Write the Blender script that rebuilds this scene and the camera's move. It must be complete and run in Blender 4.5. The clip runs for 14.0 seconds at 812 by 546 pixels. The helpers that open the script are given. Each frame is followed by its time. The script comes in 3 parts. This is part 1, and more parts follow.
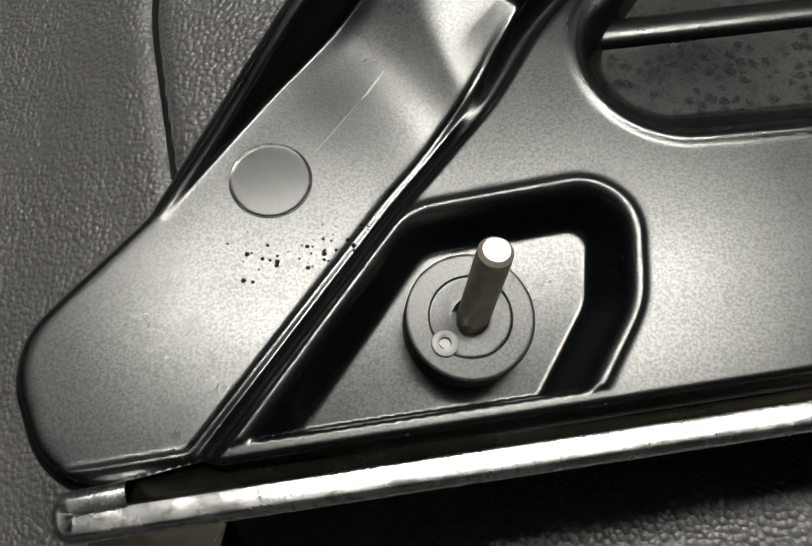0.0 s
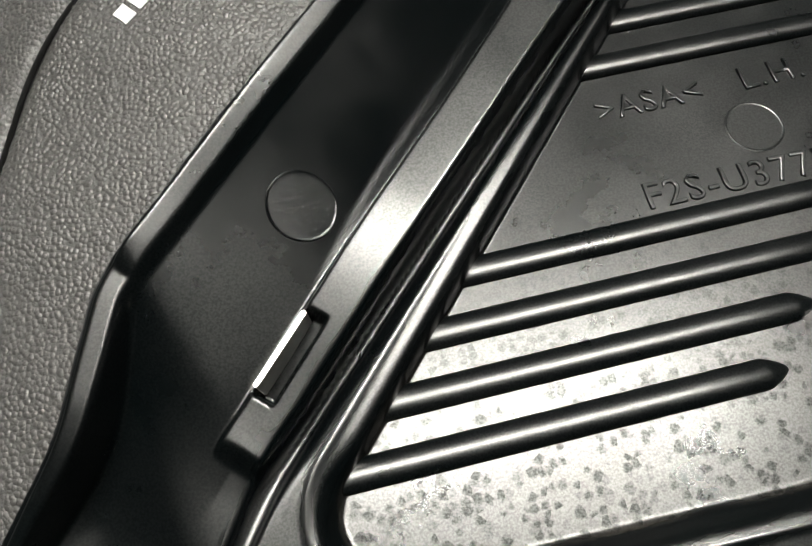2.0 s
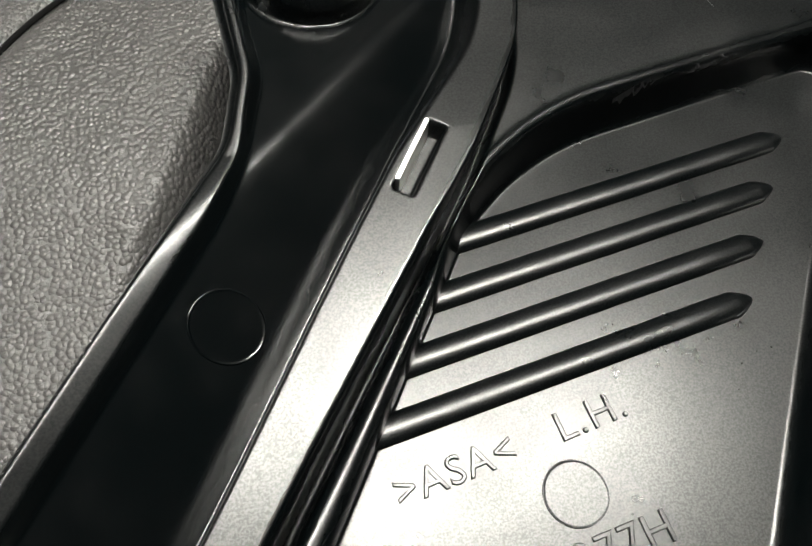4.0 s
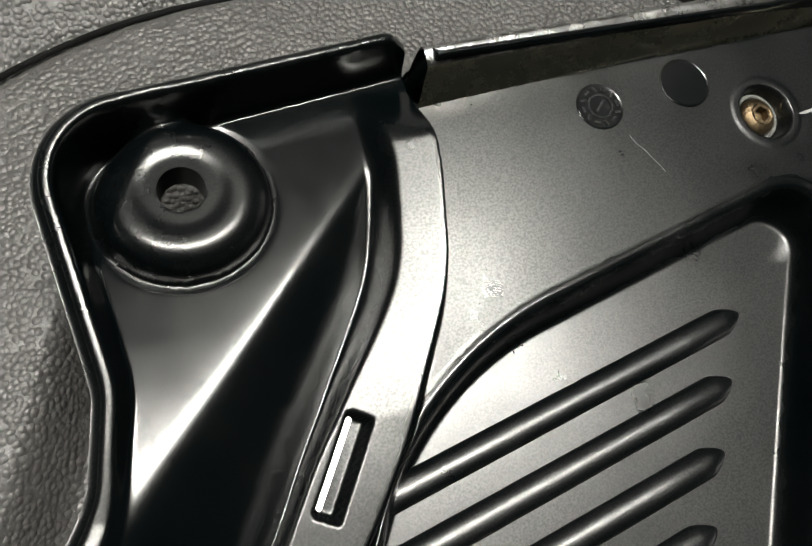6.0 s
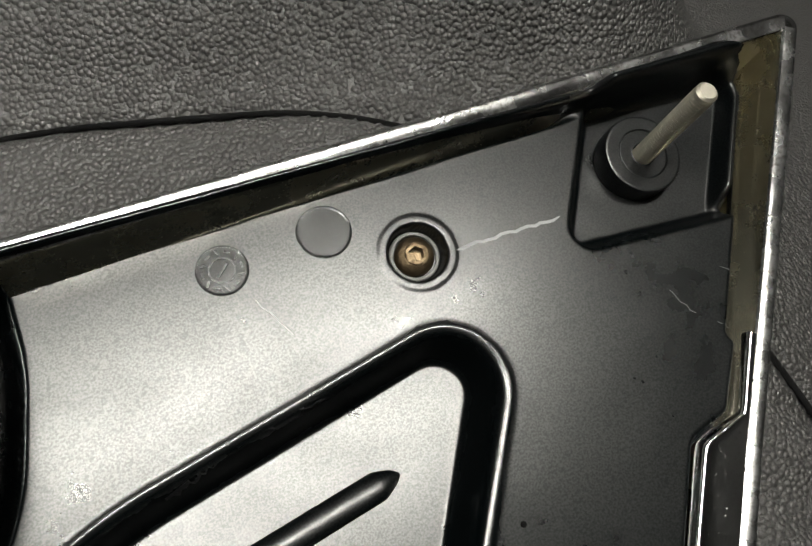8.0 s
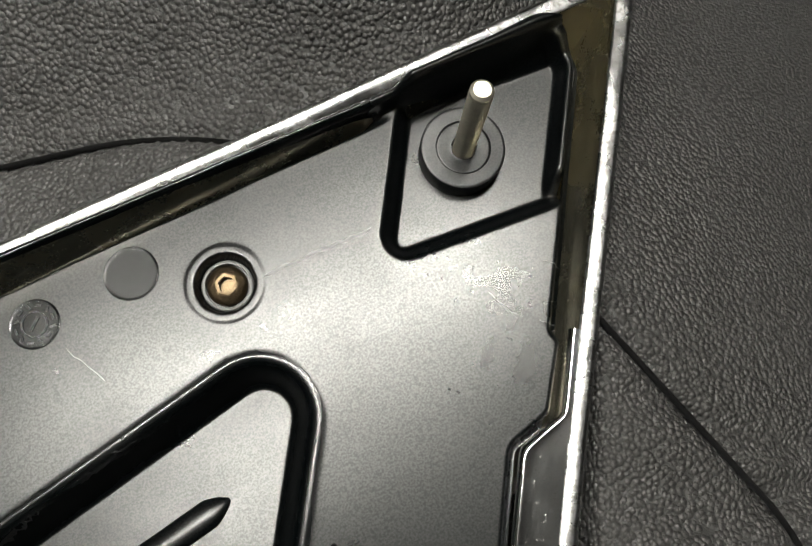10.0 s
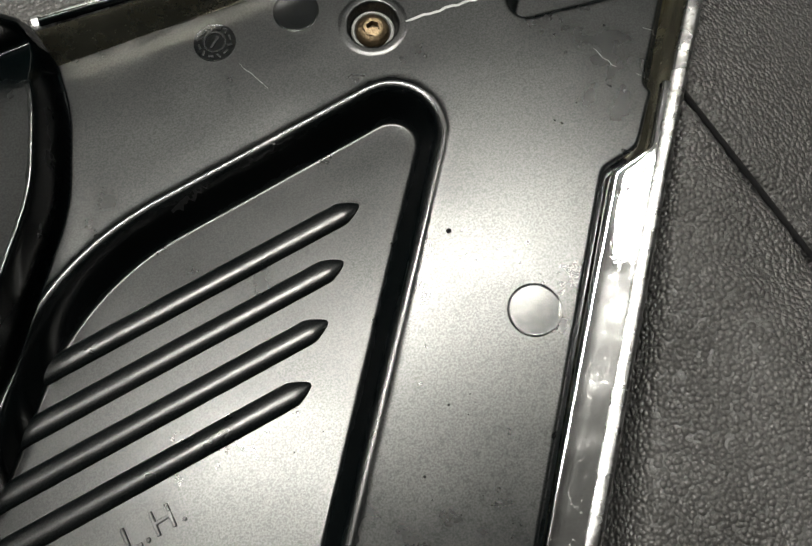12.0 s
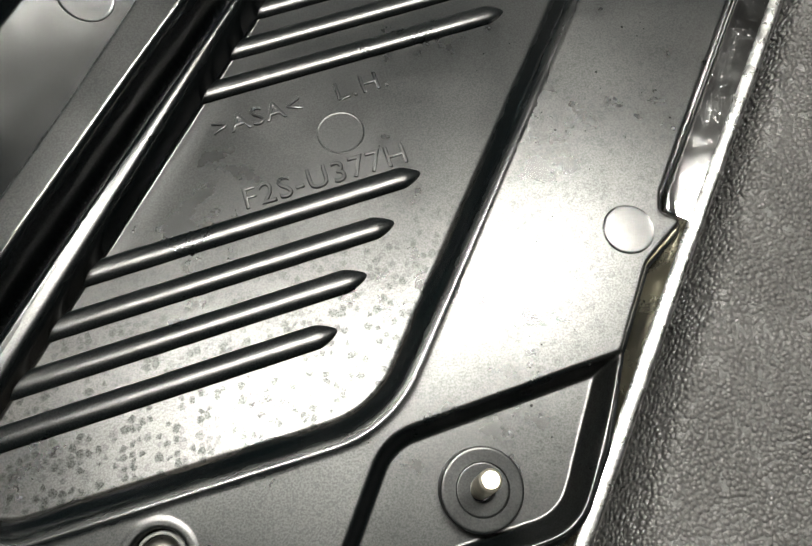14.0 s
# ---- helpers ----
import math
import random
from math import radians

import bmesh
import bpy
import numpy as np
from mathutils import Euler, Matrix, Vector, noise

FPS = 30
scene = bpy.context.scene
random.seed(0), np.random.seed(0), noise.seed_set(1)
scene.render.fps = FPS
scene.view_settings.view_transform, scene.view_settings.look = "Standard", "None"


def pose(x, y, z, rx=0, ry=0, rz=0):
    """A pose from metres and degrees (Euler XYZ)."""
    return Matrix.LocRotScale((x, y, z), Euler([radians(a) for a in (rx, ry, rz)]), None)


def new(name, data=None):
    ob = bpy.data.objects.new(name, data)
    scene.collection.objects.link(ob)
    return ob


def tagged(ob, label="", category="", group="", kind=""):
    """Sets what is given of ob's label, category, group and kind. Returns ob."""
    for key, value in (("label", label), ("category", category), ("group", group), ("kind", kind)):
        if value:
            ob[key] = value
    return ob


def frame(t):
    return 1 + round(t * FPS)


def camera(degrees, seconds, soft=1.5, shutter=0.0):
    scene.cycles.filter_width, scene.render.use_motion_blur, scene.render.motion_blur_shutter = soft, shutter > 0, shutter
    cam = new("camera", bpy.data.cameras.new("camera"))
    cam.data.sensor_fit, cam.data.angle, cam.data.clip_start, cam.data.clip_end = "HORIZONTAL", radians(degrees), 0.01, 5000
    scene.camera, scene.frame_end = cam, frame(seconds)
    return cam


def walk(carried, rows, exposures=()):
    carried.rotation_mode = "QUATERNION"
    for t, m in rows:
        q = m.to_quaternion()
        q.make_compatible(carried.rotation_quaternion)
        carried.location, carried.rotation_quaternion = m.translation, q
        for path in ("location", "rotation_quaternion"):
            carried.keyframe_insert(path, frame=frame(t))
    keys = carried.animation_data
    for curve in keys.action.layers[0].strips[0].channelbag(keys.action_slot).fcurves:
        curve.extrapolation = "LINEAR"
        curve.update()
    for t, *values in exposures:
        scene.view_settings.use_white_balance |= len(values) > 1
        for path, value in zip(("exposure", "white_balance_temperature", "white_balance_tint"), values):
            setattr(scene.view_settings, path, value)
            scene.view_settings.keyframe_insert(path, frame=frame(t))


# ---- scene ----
cam = camera(58.0, 14.0)
PATH = [
    (0, -0.02167, -0.02795, 0.12642, 15.888, -3.709, 2.720),
    (0.5, -0.01175, -0.01256, 0.13466, 16.584, -3.223, 1.299),
    (1, 0.00298, 0.01015, 0.14474, 17.386, -3.193, -0.560),
    (1.5, 0.01100, 0.03097, 0.15142, 17.232, -4.086, -2.121),
    (2, 0.02352, 0.06195, 0.15986, 16.054, -4.339, -3.553),
    (2.5, 0.04033, 0.09263, 0.15979, 15.890, -5.993, -5.774),
    (3, 0.04765, 0.11640, 0.15967, 16.581, -8.142, -7.668),
    (3.5, 0.05729, 0.13404, 0.15890, 18.157, -9.301, -9.326),
    (4, 0.06698, 0.15045, 0.15930, 18.882, -9.069, -10.761),
    (4.2, 0.07270, 0.16055, 0.15697, 18.633, -9.314, -11.784),
    (6.3, 0.09194, 0.23729, 0.15094, 12.611, -14.976, -16.390),
    (6.5, 0.10029, 0.23660, 0.15247, 12.770, -14.633, -15.977),
    (7, 0.13185, 0.24004, 0.16065, 13.968, -13.533, -18.105),
    (7.5, 0.15119, 0.24105, 0.16463, 14.283, -13.569, -18.316),
    (8, 0.18739, 0.24169, 0.17139, 15.337, -11.844, -20.697),
    (8.5, 0.21217, 0.23458, 0.17813, 15.298, -8.512, -21.282),
    (8.7, 0.22193, 0.23469, 0.18236, 15.989, -7.501, -21.567),
    (10.8, 0.26145, 0.23704, 0.18654, 7.959, -3.619, -26.646),
    (11, 0.25438, 0.22485, 0.18877, 8.718, -3.381, -25.777),
    (11.5, 0.23323, 0.19821, 0.19655, 10.509, -2.929, -23.217),
    (12, 0.20496, 0.16759, 0.20148, 11.438, -2.546, -19.277),
    (12.5, 0.17396, 0.13422, 0.19974, 12.340, -4.088, -15.657),
    (13, 0.14907, 0.10495, 0.20893, 13.352, -4.587, -12.144),
    (13.5, 0.14064, 0.08246, 0.20717, 13.502, -5.570, -11.561),
    (14, 0.11892, 0.04630, 0.20918, 14.062, -5.071, -8.609),
]
EXPOSURES = [(0.0, -0.1), (1.0, -0.05), (1.5, 0.35), (2.0, 0.2), (3.0, 0.25), (4.0, 0.15), (6.5, 0.0), (7.0, -0.4), (7.5, -0.5), (8.0, -0.52), (8.7, -0.5), (11.0, -0.55), (12.0, -0.2), (12.8, 0.12), (13.4, 0.3), (14.0, 0.65)]
TUBE = 310.0
LAMP, LAMP_LENGTH = (0.04, 0.68, 1.64), 1.32
MARK_F, MARK_G, MARK_X = ((255.3, 181.0), 7.2), ((210.1, 97.4), 7.4), ((75.8, 11.2), 7.4)
walk(cam, [(t, pose(*p)) for t, *p in PATH], EXPOSURES)

# ---- world and lamps ----
world = bpy.data.worlds.new("room_air")
scene.world = world
world.use_nodes = True
world.node_tree.nodes["Background"].inputs[0].default_value = (0.9, 0.95, 1.0, 1)
world.node_tree.nodes["Background"].inputs[1].default_value = 0.001
MM = 0.001


# ---- materials ----
class Nodes:
    """Short hand for building one node material."""

    def __init__(self, name):
        self.mat = bpy.data.materials.new(name)
        self.mat.use_nodes = True
        self.tree = self.mat.node_tree
        self.bsdf = self.tree.nodes["Principled BSDF"]
        self.coord = self.add("ShaderNodeTexCoord").outputs["Object"]

    def add(self, kind, **settings):
        node = self.tree.nodes.new(kind)
        for key, value in settings.items():
            if key in node.inputs:
                self.set(node, key, value)
        return node

    def set(self, node, key, value):
        if isinstance(value, bpy.types.NodeSocket):
            self.tree.links.new(value, node.inputs[key])
        else:
            node.inputs[key].default_value = value
        return node

    def noise(self, scale, detail=4.0, rough=0.55, coord=None):
        n = self.add("ShaderNodeTexNoise", Scale=scale, Detail=detail, Roughness=rough)
        self.tree.links.new(coord or self.coord, n.inputs["Vector"])
        return n.outputs["Fac"]

    def voronoi(self, scale, feature="F1", coord=None, out="Distance"):
        n = self.add("ShaderNodeTexVoronoi", Scale=scale)
        n.feature = feature
        self.tree.links.new(coord or self.coord, n.inputs["Vector"])
        return n.outputs[out]

    def ramp(self, fac, low, high, a, b):
        n = self.add("ShaderNodeMapRange")
        for key, value in (("Value", fac), ("From Min", low), ("From Max", high), ("To Min", a), ("To Max", b)):
            self.set(n, key, value)
        return n.outputs["Result"]

    def math(self, op, a, b=0.0):
        n = self.add("ShaderNodeMath")
        n.operation = op
        self.set(n, 0, a)
        self.set(n, 1, b)
        return n.outputs[0]

    def mix(self, fac, a, b):
        n = self.add("ShaderNodeMix")
        n.data_type = "RGBA"
        self.set(n, 0, fac)
        self.set(n, 6, a)
        self.set(n, 7, b)
        return n.outputs[2]

    def bump(self, height, distance, strength=1.0, normal=None):
        n = self.add("ShaderNodeBump", Strength=strength, Distance=distance, Height=height)
        if normal:
            self.tree.links.new(normal, n.inputs["Normal"])
        return n.outputs["Normal"]

    def done(self, **inputs):
        for key, value in inputs.items():
            self.set(self.bsdf, key.replace("_", " "), value)
        return self.mat


def grey(v, warm=1.0):
    return (v * warm, v, v / warm, 1)


def moulded_plastic(name, gloss, relief_depth):
    n = Nodes(name)
    attr = n.add("ShaderNodeAttribute")
    attr.attribute_name = "polish"
    grain = n.noise(1500, 2)
    clouds = n.noise(28, 5)
    # dried water spots: small dark rings where the attribute says the plate lay wet
    wet = n.add("ShaderNodeAttribute")
    wet.attribute_name = "spotted"
    spots = n.add("ShaderNodeTexVoronoi", Scale=430.0)
    n.tree.links.new(n.coord, spots.inputs["Vector"])
    pick = n.add("ShaderNodeSeparateColor")
    n.tree.links.new(spots.outputs["Color"], pick.inputs[0])
    size = n.ramp(pick.outputs[1], 0.0, 1.0, 0.02, 0.24)
    edge = n.math("SUBTRACT", spots.outputs["Distance"], n.math("MULTIPLY", n.noise(900, 3), 0.7))
    dot = n.math("MULTIPLY", n.ramp(n.math("SUBTRACT", size, edge), -0.18, 0.12, 0.0, 0.85), n.ramp(pick.outputs[0], 0.35, 0.7, 0.0, 1.0))
    dot = n.math("MULTIPLY", dot, wet.outputs["Fac"])
    haze = n.math("MULTIPLY", n.ramp(clouds, 0.35, 0.7, 0.0, 1.0), wet.outputs["Fac"])
    base = n.mix(n.ramp(clouds, 0.3, 0.7, 0.0, 1.0), (0.0004, 0.0011, 0.0013, 1), (0.0009, 0.0013, 0.0015, 1))
    base = n.mix(n.math("MULTIPLY", haze, 0.6), base, (0.03, 0.027, 0.023, 1))
    rough = n.math("ADD", n.ramp(n.math("ADD", n.math("MULTIPLY", clouds, 0.6), n.math("MULTIPLY", n.noise(130, 4), 0.4)), 0.35, 0.65, gloss, gloss + 0.09), 0.01)
    rough = n.math("SUBTRACT", rough, n.math("MULTIPLY", attr.outputs["Fac"], 0.1))
    pores = n.math("MULTIPLY", n.ramp(n.noise(1900, 2), 0.36, 0.64, -0.11, 0.11), n.math("SUBTRACT", 1.0, attr.outputs["Fac"]))
    shine = n.math("SUBTRACT", n.math("ADD", 0.5, pores), n.math("MULTIPLY", dot, 0.36))
    level = n.math("SUBTRACT", 1.0, n.math("MULTIPLY", attr.outputs["Fac"], 1.0))
    if relief_depth:
        n.set(n.bsdf, "Normal", n.bump(n.math("MULTIPLY", grain, level), relief_depth, 0.7))
    return n.done(Base_Color=n.mix(dot, base, grey(0.006)), Roughness=rough, Specular_IOR_Level=shine)


def plain(name, colour, roughness, metallic=0.0, grain=0.0, scale=800.0, vary=0.06):
    n = Nodes(name)
    wear = n.noise(scale / 14, 5)
    fine = n.noise(scale, 3)
    dark = tuple(c * 0.7 for c in colour[:3]) + (1,)
    rough = n.math("ADD", n.ramp(wear, 0.3, 0.7, roughness - vary, roughness + vary), n.math("MULTIPLY", fine, 0.03))
    inputs = dict(Base_Color=n.mix(n.ramp(wear, 0.35, 0.65, 0.0, 1.0), colour, dark), Roughness=rough, Metallic=metallic)
    if grain:
        inputs["Normal"] = n.bump(fine, grain)
    return n.done(**inputs)


def leather():
    n = Nodes("black_grained_leather")
    warp = n.add("ShaderNodeTexNoise", Scale=90.0, Detail=2.0)
    n.tree.links.new(n.coord, warp.inputs["Vector"])
    shift = n.add("ShaderNodeVectorMath", Scale=0.006)
    shift.operation = "MULTIPLY_ADD"
    n.tree.links.new(warp.outputs["Color"], shift.inputs[0])
    shift.inputs[1].default_value = (0.0016, 0.0016, 0.0)
    n.tree.links.new(n.coord, shift.inputs[2])
    where = shift.outputs[0]
    cell = n.add("ShaderNodeTexVoronoi", Scale=620.0, Randomness=0.85)
    n.tree.links.new(where, cell.inputs["Vector"])
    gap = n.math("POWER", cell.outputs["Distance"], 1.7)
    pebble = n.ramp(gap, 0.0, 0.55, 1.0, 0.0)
    fine = n.noise(1700, 3, coord=where)
    folds = n.noise(16, 3)
    height = n.math("ADD", n.math("MULTIPLY", pebble, n.ramp(n.noise(40, 3), 0.3, 0.7, 0.65, 1.1)), n.math("MULTIPLY", fine, 0.3))
    apart = n.add("ShaderNodeSeparateXYZ")
    n.tree.links.new(n.coord, apart.inputs[0])
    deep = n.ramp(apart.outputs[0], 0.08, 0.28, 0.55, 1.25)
    height = n.math("MULTIPLY", height, deep)
    relief = n.bump(height, 0.0008, 1.0, n.bump(folds, 0.004, 0.4))
    # shade in the grooves between pebbles is put into the base colour, stronger towards +x
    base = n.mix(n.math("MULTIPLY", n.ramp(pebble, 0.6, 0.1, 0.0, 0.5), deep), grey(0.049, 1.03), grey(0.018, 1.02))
    rough = n.ramp(folds, 0.3, 0.7, 0.42, 0.52)
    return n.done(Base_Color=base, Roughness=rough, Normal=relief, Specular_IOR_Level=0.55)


def wavy_chrome():
    n = Nodes("worn_chrome")
    waves, dirt, fine = n.noise(26, 2), n.noise(60, 3), n.noise(1400, 3)
    rough = n.math("ADD", n.ramp(dirt, 0.3, 0.75, 0.2, 0.3), n.math("MULTIPLY", fine, 0.05))
    # dirty patches, with the olive reflection in the chrome painted into both tones
    base = n.mix(n.ramp(dirt, 0.3, 0.75, 0.0, 1.0), (0.62, 0.59, 0.48, 1), (0.46, 0.42, 0.29, 1))
    return n.done(Base_Color=base, Roughness=rough, Metallic=1.0, Normal=n.bump(waves, 0.003, 0.5))


def scuffed_lip():
    n = Nodes("scuffed_chrome")
    dirt, fine = n.noise(700, 4), n.noise(110, 4)
    rough = n.math("ADD", n.ramp(fine, 0.3, 0.7, 0.16, 0.3), n.math("MULTIPLY", dirt, 0.08))
    base = n.mix(n.ramp(dirt, 0.48, 0.66, 0.0, 0.75), grey(0.55), (0.17, 0.16, 0.14, 1))
    return n.done(Base_Color=base, Roughness=rough, Metallic=1.0, Normal=n.bump(n.math("ADD", n.noise(60, 2), n.math("MULTIPLY", dirt, 0.08)), 0.0012, 0.6))


def pitted_mirror():
    n = Nodes("pitted_mirror_chrome")
    pits, drag = n.noise(900, 3), n.noise(120, 4)
    rough = n.math("ADD", n.ramp(drag, 0.4, 0.7, 0.03, 0.12), n.ramp(pits, 0.6, 0.75, 0.0, 0.25))
    base = n.mix(n.ramp(pits, 0.6, 0.72, 0.0, 0.6), grey(0.9), (0.35, 0.33, 0.28, 1))
    return n.done(Base_Color=base, Roughness=rough, Metallic=1.0, Normal=n.bump(n.math("ADD", n.noise(22, 2), n.math("MULTIPLY", drag, 0.12)), 0.0016, 0.5))


MIRROR = pitted_mirror()
PLASTIC = moulded_plastic("moulded_black_plastic", 0.25, 0.00001)
RIBBED = moulded_plastic("moulded_black_rib", 0.25, 0.0)
SLICK = moulded_plastic("smooth_pin_mark", 0.15, 0.0)
SCARRED = moulded_plastic("scarred_pin_mark", 0.16, 0.00018)
DULL = moulded_plastic("dull_black_bush", 0.33, 0.00002)
CHROME = wavy_chrome()
WORN = scuffed_lip()
STEEL = plain("zinc_plated_steel", (0.98, 0.92, 0.77, 1), 0.42, 1.0, 0.00004, 1500, 0.08)
BRIGHT = plain("bright_clip_steel", (0.85, 0.86, 0.82, 1), 0.34, 1.0, 0.00002, 1200)
RUSTY = plain("tarnished_brass_steel", (0.17, 0.125, 0.075, 1), 0.36, 1.0, 0.00025, 1100, 0.12)
DARKBOLT = plain("dark_bolt_steel", (0.17, 0.16, 0.145, 1), 0.3, 1.0, 0.00005, 1100, 0.1)
WASHER = plain("dull_grey_washer", (0.1, 0.1, 0.095, 1), 0.45, 0.0, 0.00005, 1300)
RUBBER = plain("black_rubber", (0.012, 0.012, 0.013, 1), 0.4, 0.0, 0.00008, 1600)
HIDE = leather()
# matte black for the seam groove's painted shade, also for the dirt specks
SEAM_SHADE_DIRT = plain("seam_shade_and_dirt", (0.006, 0.006, 0.006, 1), 0.95, 0.0, 0.0, 900, 0.02)
SEAM_SHADE_DIRT.node_tree.nodes["Principled BSDF"].inputs["Specular IOR Level"].default_value = 0.05
PRINT = plain("white_print", (0.75, 0.75, 0.74, 1), 0.5, 0.0, 0.00005, 900)
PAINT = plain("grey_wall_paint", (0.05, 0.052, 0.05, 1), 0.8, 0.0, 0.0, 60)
WHITE = plain("dim_ceiling_paint", (0.04, 0.04, 0.039, 1), 0.85, 0.0, 0.0, 60)
CONCRETE = plain("grey_concrete", (0.06, 0.058, 0.056, 1), 0.75, 0.0, 0.001, 80)
SCRATCH = plain("pale_scratch_burr", (0.3, 0.3, 0.3, 1), 0.6, 0.0, 0.0, 900)


def tube_glow():
    mat = bpy.data.materials.new("fluorescent_glow")
    mat.use_nodes = True
    node = mat.node_tree.nodes["Principled BSDF"]
    node.inputs["Base Color"].default_value = grey(0.8)
    node.inputs["Emission Color"].default_value = (1.0, 0.98, 0.9, 1)
    node.inputs["Emission Strength"].default_value = TUBE
    return mat


GLOW = tube_glow()


# ---- shape tools ----
def part(name, bm, material, parent=None, label="", smooth=True):
    me = bpy.data.meshes.new(name)
    if smooth:
        for f in bm.faces:
            f.smooth = True
    bm.to_mesh(me)
    bm.free()
    me.materials.append(material)
    ob = new(name, me)
    ob.parent = parent
    return tagged(ob, label) if label else ob


def mesh_part(name, verts, faces, material, parent=None, label="", smooth=True):
    me = bpy.data.meshes.new(name)
    me.from_pydata([tuple(v) for v in verts], [], [tuple(f) for f in faces])
    me.polygons.foreach_set("use_smooth", [smooth] * len(me.polygons))
    me.materials.append(material)
    ob = new(name, me)
    ob.parent = parent
    return tagged(ob, label) if label else ob


def thing(name, label, category, group=""):
    return tagged(new(name), label, category, group)


def rounded(corners, closed=True, step=1.5):
    """A polyline (mm) through corners x, y, radius, each rounded by its radius."""
    pts = np.array([c[:2] for c in corners], float)
    count, out = len(pts), []
    for i in range(count):
        p, r = pts[i], corners[i][2]
        if (not closed and i in (0, count - 1)) or r <= 0:
            out.append(p)
            continue
        a, b = pts[i - 1] - p, pts[(i + 1) % count] - p
        la, lb = np.linalg.norm(a), np.linalg.norm(b)
        a, b = a / la, b / lb
        half = math.acos(max(-1, min(1, float(a @ b)))) / 2
        run = min(r / math.tan(half), 0.49 * la, 0.49 * lb)
        r = run * math.tan(half)
        mid = p + (a + b) / np.linalg.norm(a + b) * (r / math.sin(half))
        s, e = p + a * run - mid, p + b * run - mid
        turn = math.atan2(s[0] * e[1] - s[1] * e[0], float(s @ e))
        n = max(2, int(abs(turn) * r / step) + 1)
        for k in range(n + 1):
            t = turn * k / n
            out.append(mid + np.array([s[0] * math.cos(t) - s[1] * math.sin(t), s[0] * math.sin(t) + s[1] * math.cos(t)]))
    return np.array(out)


def signed(poly, x, y):
    """Signed distance (mm) from a closed polyline, negative inside."""
    best, inside = np.full(x.shape, 1e18), np.zeros(x.shape, bool)
    for (ax, ay), (bx, by) in zip(poly, np.roll(poly, -1, 0)):
        dx, dy = bx - ax, by - ay
        ll = dx * dx + dy * dy
        if ll < 1e-9:
            continue
        t = np.clip(((x - ax) * dx + (y - ay) * dy) / ll, 0, 1)
        best = np.minimum(best, (x - ax - t * dx) ** 2 + (y - ay - t * dy) ** 2)
        if ay != by:
            inside ^= ((ay > y) != (by > y)) & (x < ax + (y - ay) / (by - ay) * dx)
    return np.where(inside, -1, 1) * np.sqrt(best)


def step_up(t):
    t = np.clip(t, 0, 1)
    return t * t * (3 - 2 * t)


def lathe(name, profile, material, parent, at, axis=(0, 0, 1), sides=48, label="", smooth=True):
    """A turned part: profile of (radius, height) in mm, about the axis through the point at (mm)."""
    turn = Vector((0, 0, 1)).rotation_difference(Vector(axis)).to_matrix()
    verts, faces = [], []
    for r, h in profile:
        for k in range(sides):
            a = 2 * math.pi * k / sides
            verts.append((Vector(at) + turn @ Vector((r * math.cos(a), r * math.sin(a), h))) * MM)
    for j in range(len(profile) - 1):
        for k in range(sides):
            q = (k + 1) % sides
            faces.append((j * sides + k, j * sides + q, (j + 1) * sides + q, (j + 1) * sides + k))
    if profile[-1][0] > 0.01:
        faces.append(tuple(range((len(profile) - 1) * sides, len(profile) * sides)))
    ob = mesh_part(name, verts, faces, material, parent, label, smooth)
    ob.data.set_sharp_from_angle(angle=radians(38))
    return ob


def sweep(name, path, section, material, parent, label="", lift=None, closed=False, lower=None):
    """A section of (offset to the right of the way, height) swept along a polyline (mm)."""
    n = len(path)
    verts, faces, m = [], [], len(section)
    for i in range(n):
        a = path[(i - 1) % n] if closed or i else path[i]
        b = path[(i + 1) % n] if closed or i < n - 1 else path[i]
        d = (b - a) / (np.linalg.norm(b - a) + 1e-9)
        out = np.array([d[1], -d[0]])
        up = lift(*path[i]) if lift else 0.0
        for o, h in section:
            verts.append(((path[i][0] + out[0] * o) * MM, (path[i][1] + out[1] * o) * MM, (up + h - (lower(*path[i], o) if lower else 0.0)) * MM))
    for i in range(n if closed else n - 1):
        j = (i + 1) % n
        for k in range(m - 1):
            faces.append((i * m + k, i * m + k + 1, j * m + k + 1, j * m + k))
    return mesh_part(name, verts, faces, material, parent, label)


# ---- the room round it ----
def slab(name, lo, hi, material):
    bm = bmesh.new()
    bmesh.ops.create_cube(bm, size=1)
    for v in bm.verts:
        v.co = Vector([lo[i] + (v.co[i] + 0.5) * (hi[i] - lo[i]) for i in range(3)])
    return tagged(part(name, bm, material, smooth=False), kind="structure")


slab("floor", (-2.2, -2.2, -0.95), (2.6, 2.6, -0.85), CONCRETE)
slab("ceiling", (-2.2, -2.2, 1.75), (2.6, 2.6, 1.85), WHITE)
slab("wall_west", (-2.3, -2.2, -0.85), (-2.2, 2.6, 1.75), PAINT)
slab("wall_east", (2.6, -2.2, -0.85), (2.7, 2.6, 1.75), PAINT)
slab("wall_south", (-2.2, -2.3, -0.85), (2.6, -2.2, 1.75), PAINT)
slab("wall_north", (-2.2, 2.6, -0.85), (2.6, 2.7, 1.75), PAINT)


